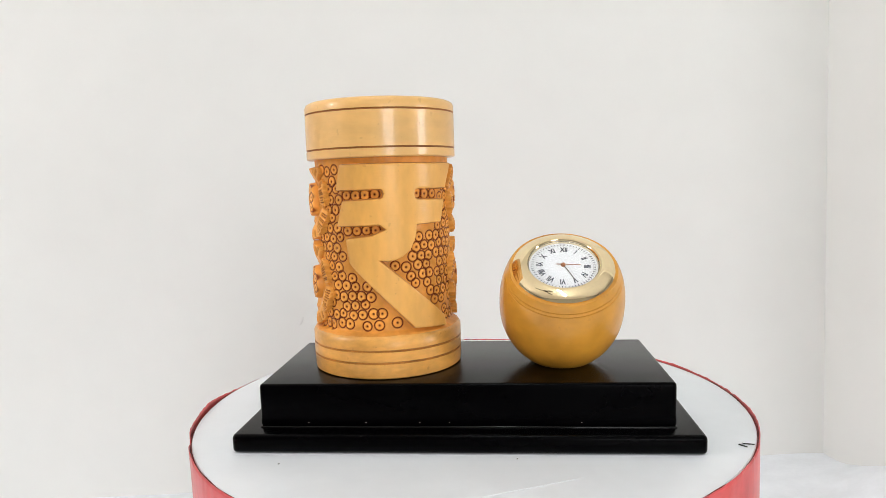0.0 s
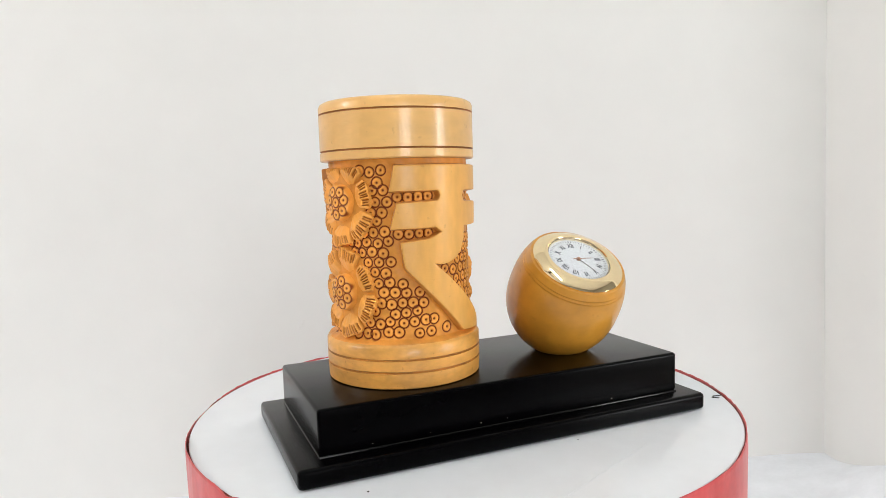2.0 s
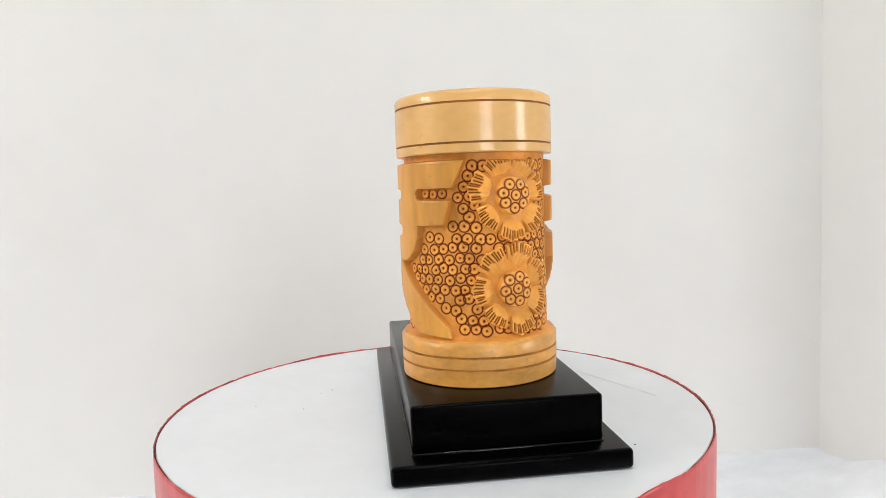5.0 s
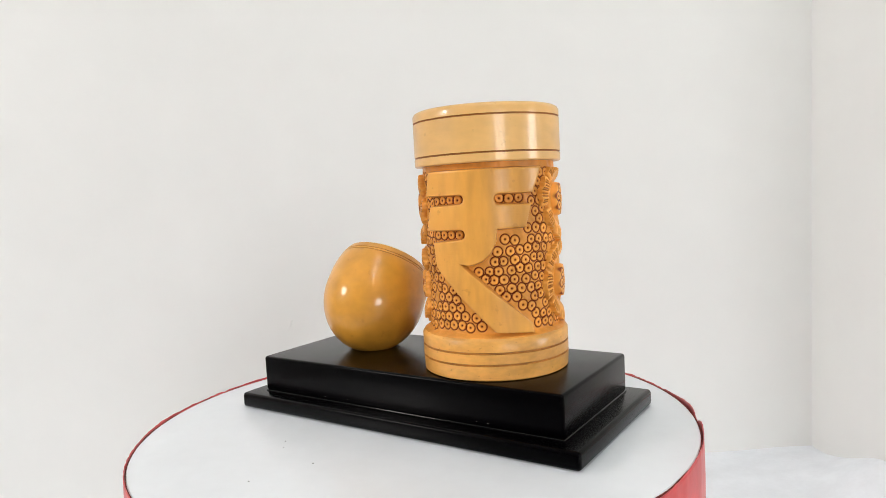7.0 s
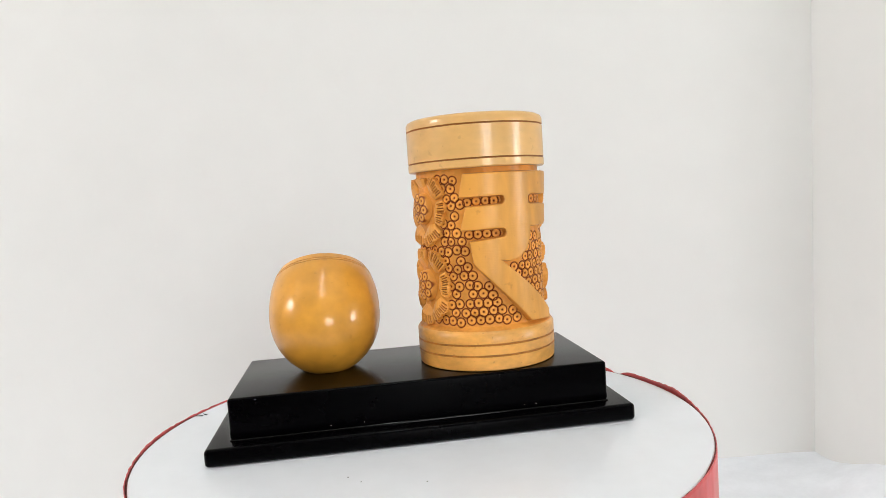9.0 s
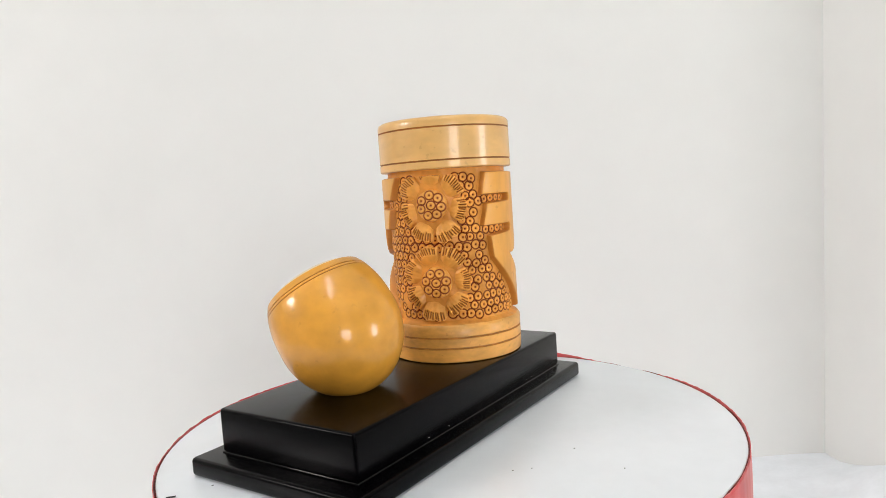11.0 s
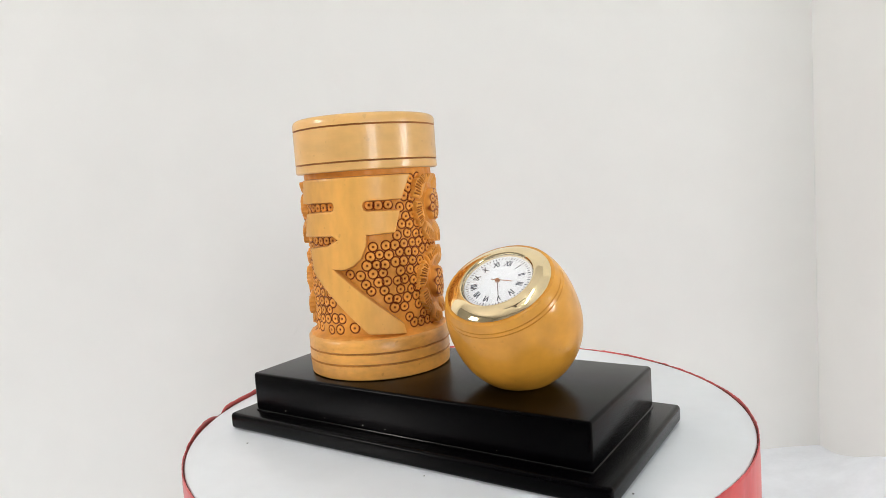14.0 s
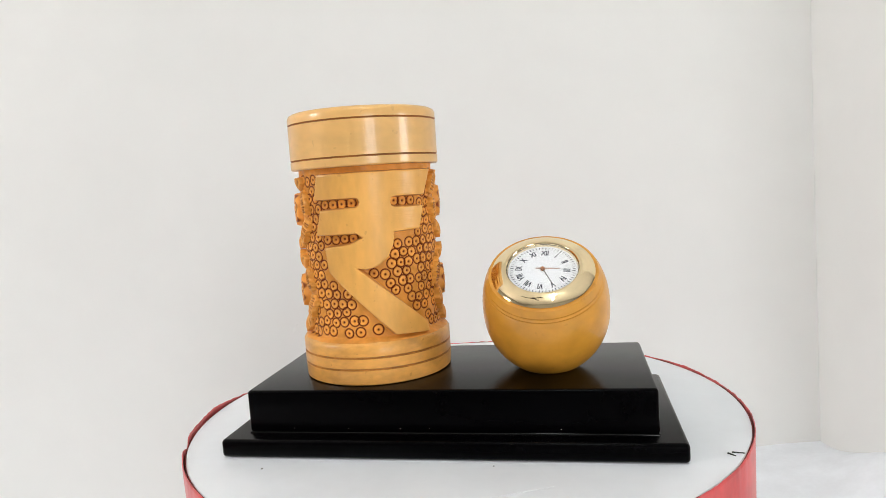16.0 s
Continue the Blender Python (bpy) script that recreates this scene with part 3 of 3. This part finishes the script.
def eye_mesh(ang, zc, seed):
    """The round eye of a flower, with seven or eight punched rings."""
    rng = random.Random(seed)
    nr, na = 52, 132
    S, T = np.meshgrid(np.linspace(0.001, 1, nr), np.linspace(0, 2 * np.pi, na, endpoint=False), indexing="ij")
    S, T = S.T, T.T
    rr = 6.7 * S * (1 + 0.02 * np.sin(3 * T + seed))
    x, z = rr * np.cos(T), rr * np.sin(T)
    h = 2.9 - 0.6 * S ** 2 - 2.9 * sstep(0.88, 1.0, S)
    b = np.zeros_like(h)
    spots = [(0.2, 0.1)] + [(4.15 * math.cos(q), 4.15 * math.sin(q)) for q in (2 * math.pi * (k + 0.2 * rng.random()) / 7 + seed for k in range(7))]
    for cx, cz in spots:
        dh, db = stamp(np.hypot(x - cx, z - cz), 1.75, 0.34)
        h, b = h + dh, np.maximum(b, db)
    rad = R_FIELD * 1e3 + h
    A = ang + x / 26.6
    P = np.stack([rad * np.cos(A), rad * np.sin(A), zc + z], -1) * 1e-3
    return grid_mesh("flower_eye", P, wrap=True, burn_shade=b)


def groove(r, z, w=0.00030, d=0.00035):
    return [(r, z - w), (r - d, z - w * 0.3), (r - d, z + w * 0.3), (r, z + w)]


def pen_holder():
    root = tagged(new("pen_holder"), "carved pale wooden pen holder with currency signs and flowers", "pen holder")
    rl, rb = 0.0281, 0.0285
    z = lambda mm: (mm - 22.4) * 1e-3
    base = [(0, 0.0), (rb - 0.0012, 0.0), (rb - 0.0003, 0.0005)] + groove(rb, z(28.4), 0.00042, 0.0005) + groove(rb, z(32.7), 0.00042, 0.0005) + [(rb, z(36.8)), (rb - 0.0006, z(37.7)), (R_FIELD + 0.0012, z(38.5)), (0.02, z(38.5))]
    part("base_band", lathe(base, 160, marks=(3, 4, 5, 7, 8, 9)), [BASE_WOOD, CUT], root, "turned pale wood band with two burnt grooves")
    rim = [(0.0225, z(98.0)), (R_FIELD - 0.0006, z(98.0)), (R_FIELD - 0.0006, z(100.8)), (rl - 0.0004, z(100.9)), (rl, z(101.3))] + groove(rl, z(104.2), 0.00034) + groove(rl, z(117.3), 0.00034) + [
        (rl, z(119.9)), (rl - 0.0005, z(120.9)), (rl - 0.0016, z(121.5)), (0.0232, z(121.5)), (0.0225, z(121.3)), (0.0225, z(98.0))]
    part("rim_band", lathe(rim, 160, marks=(5, 6, 7, 9, 10, 11)), [WOOD, BURNT], root, "glossy turned pale wood rim with two burnt grooves")
    part("lining", lathe([(0.0224, z(121.3)), (0.0224, z(30.0)), (0, z(30.0))], 96), WOOD, root)
    finish("carved_field", carved_field(), CARVED, root, "sunken orange-brown ground punched with burnt rings", angle=80)
    for k in (0, 1):
        finish("currency_sign", sign_relief(k * math.pi, (SIGN, AMBER_SIGN)[k]), (SIGN_WOOD, AMBER_WOOD)[k], root, ("raised smooth pale wood rupee sign", "raised smooth amber-stained wood rupee sign")[k], angle=60)
    for k, (ang, zc) in enumerate(FLOWERS):
        flower = finish("flower_eye", eye_mesh(ang, zc, k * 3 + 1), PETAL, root, "round flower eye punched with rings", angle=80)
        n = 7
        for j in range(n):
            mid = 2 * math.pi * (j + 0.5) / n + 0.25 * k + math.pi / 2
            finish("petal", petal_mesh(ang, zc, mid, math.pi / n * 0.97, 14.9 + 0.9 * math.sin(j * 2.1 + k), j + 7 * k), PETAL, flower, angle=70)
    return root, pose(CUP_X, CUP_Y, CUP_Z)


# ---- the ball clock ----
BALL_X, BALL_Y, BALL_Z = 0.0361, -0.0053, 0.0224
FACE_TILT = 55.0


def ball_clock():
    """A wooden barrel-shaped ball sliced by a tilted face, with a brass bezel round a white dial."""
    root = tagged(new("table_clock"), "honey-coloured wooden ball clock with a tilted brass-rimmed dial", "clock")
    R, LOW, HIGH = 0.0229, 0.0253, 0.0278
    centre = Vector((0, 0, 0.0222))
    # face frame: z' along the face's normal, y' up the dial
    face = Matrix.Translation(centre) @ Matrix.Rotation(radians(90 - FACE_TILT), 4, "X") @ Matrix.Rotation(radians(-6.0), 4, "Z")
    cut = 0.0186

    def radius(s):
        if s < 0:
            return R * math.sqrt(max(0.0, 1 - (s / LOW) ** 2))
        return R * (1 - (s / HIGH) ** 2.5) ** 0.4

    prof = [(0, -LOW)] + [(radius(s), s) for s in (LOW * math.sin(math.pi / 2 * (k / 30 - 1)) for k in range(1, 31))]
    prof += [(radius(s), s) for s in (cut * k / 26 for k in range(1, 27))]
    marks = []
    for s in (0.0148, 0.0160):
        i = max(k for k, p in enumerate(prof) if p[1] < s - 0.0003)
        while prof[i + 1][1] < s + 0.0003:
            prof.pop(i + 1)
        r = radius(s)
        prof[i + 1:i + 1] = [(r + 0.00004, s - 0.00020), (r - 0.0003, s - 0.00009), (r - 0.0003, s + 0.00009), (r - 0.00004, s + 0.00020)]
        marks += [i + 2]
    prof.append((0, cut))
    bm = lathe(prof, 128, marks=marks)
    bmesh.ops.transform(bm, matrix=face, verts=bm.verts)
    for v in bm.verts:
        v.co.z = max(v.co.z, 0.0)
    part("ball", bm, [BALL, BURNT], root, "lacquered honey-coloured wooden ball with two fine grooves")
    ro, ri = 0.0179, 0.0124
    bez = [(ro - 0.0012, cut - 0.0004), (ro, cut - 0.0002), (ro + 0.0001, cut + 0.0004), (ro - 0.0007, cut + 0.0011), (ro - 0.0022, cut + 0.0018), (ri + 0.0010, cut + 0.0026),
           (ri + 0.0003, cut + 0.0025), (ri, cut + 0.0022), (ri - 0.0003, cut + 0.0008), (ri - 0.0003, cut + 0.0002)]
    part("bezel", lathe(bez, 128, turn=face), BRASS, root, "polished brass bezel")
    z0 = cut + 0.0008
    dial = part("dial", lathe([(0, z0), (ri - 0.0004, z0), (ri - 0.0004, z0 - 0.0005), (0, z0 - 0.0005)], 96, turn=face), DIAL, root, "white dial with dark blue Roman numerals")
    # minute track
    bm = bmesh.new()
    for k in range(60):
        w, l = (0.00018, 0.0011) if k % 5 == 0 else (0.00013, 0.0009)
        q = Matrix.Rotation(-2 * math.pi * k / 60, 4, "Z")
        vs = [bm.verts.new(q @ Vector(p)) for p in ((-w, 0.0113 - l, z0 + 0.00004), (w, 0.0113 - l, z0 + 0.00004), (w, 0.0113, z0 + 0.00004), (-w, 0.0113, z0 + 0.00004))]
        bm.faces.new(vs)
    bmesh.ops.transform(bm, matrix=face, verts=bm.verts)
    part("minute_track", bm, INK, dial, "dark minute marks")
    for k, word in enumerate(("XII", "I", "II", "III", "IV", "V", "VI", "VII", "VIII", "IX", "X", "XI")):
        cu = bpy.data.curves.new("numeral", "FONT")
        cu.body, cu.align_x, cu.align_y, cu.size, cu.resolution_u = word, "CENTER", "CENTER", 0.0032, 2
        cu.extrude, cu.offset = 0.00002, 0.0001
        tmp = new("numeral", cu)
        me = bpy.data.meshes.new_from_object(tmp.evaluated_get(bpy.context.evaluated_depsgraph_get()))
        bpy.data.objects.remove(tmp)
        place = Matrix.Rotation(-2 * math.pi * k / 12, 4, "Z") @ Matrix.Translation((0, 0.0082, z0 + 0.00006)) @ Matrix.Diagonal((0.70, 1.0, 1, 1))
        me.transform(face @ place)
        me.materials.clear()
        finish("numeral", me, INK, dial, smooth=False)
    for name, deg, tip, tail, w, lift, m in (("hour_pointer", 88, 0.0060, 0.0024, 0.00018, 0.00055, POINTER), ("minute_pointer", 150, 0.0083, 0.0, 0.00020, 0.00030, STEEL)):
        bm = block(w * 2, tip + tail, z0 + lift, z0 + lift + 0.00015, cy=(tip - tail) / 2)
        for v in bm.verts:
            if v.co.y > tip * 0.8:
                v.co.x *= 0.4
        bmesh.ops.transform(bm, matrix=face @ Matrix.Rotation(-radians(deg), 4, "Z"), verts=bm.verts)
        part(name, bm, m, root)
    part("pointer_cap", lathe([(0, z0 + 0.0010), (0.0005, z0 + 0.0010), (0.0008, z0 + 0.0007), (0.0008, z0)], 24, turn=face), POINTER, root, "copper centre cap")
    glass = part("dial_glass", lathe([(0, cut + 0.0024), (0.008, cut + 0.00235), (ri - 0.0001, cut + 0.0020), (ri - 0.0001, cut + 0.0016), (0, cut + 0.0017)], 64, turn=face), GLASS, root, "clear glass over the dial")
    glass.visible_shadow = False
    return root, pose(BALL_X, BALL_Y, BALL_Z)


MOVING = [drum(), stand(), pen_holder(), ball_clock()]


# ---- motion ----
def motions():
    """The drum turns once, and all that stands on it goes with it."""
    for thing, rest in MOVING:
        walk(thing, [(k * 0.2, spin(k * 0.2) @ rest) for k in range(81)])


motions()
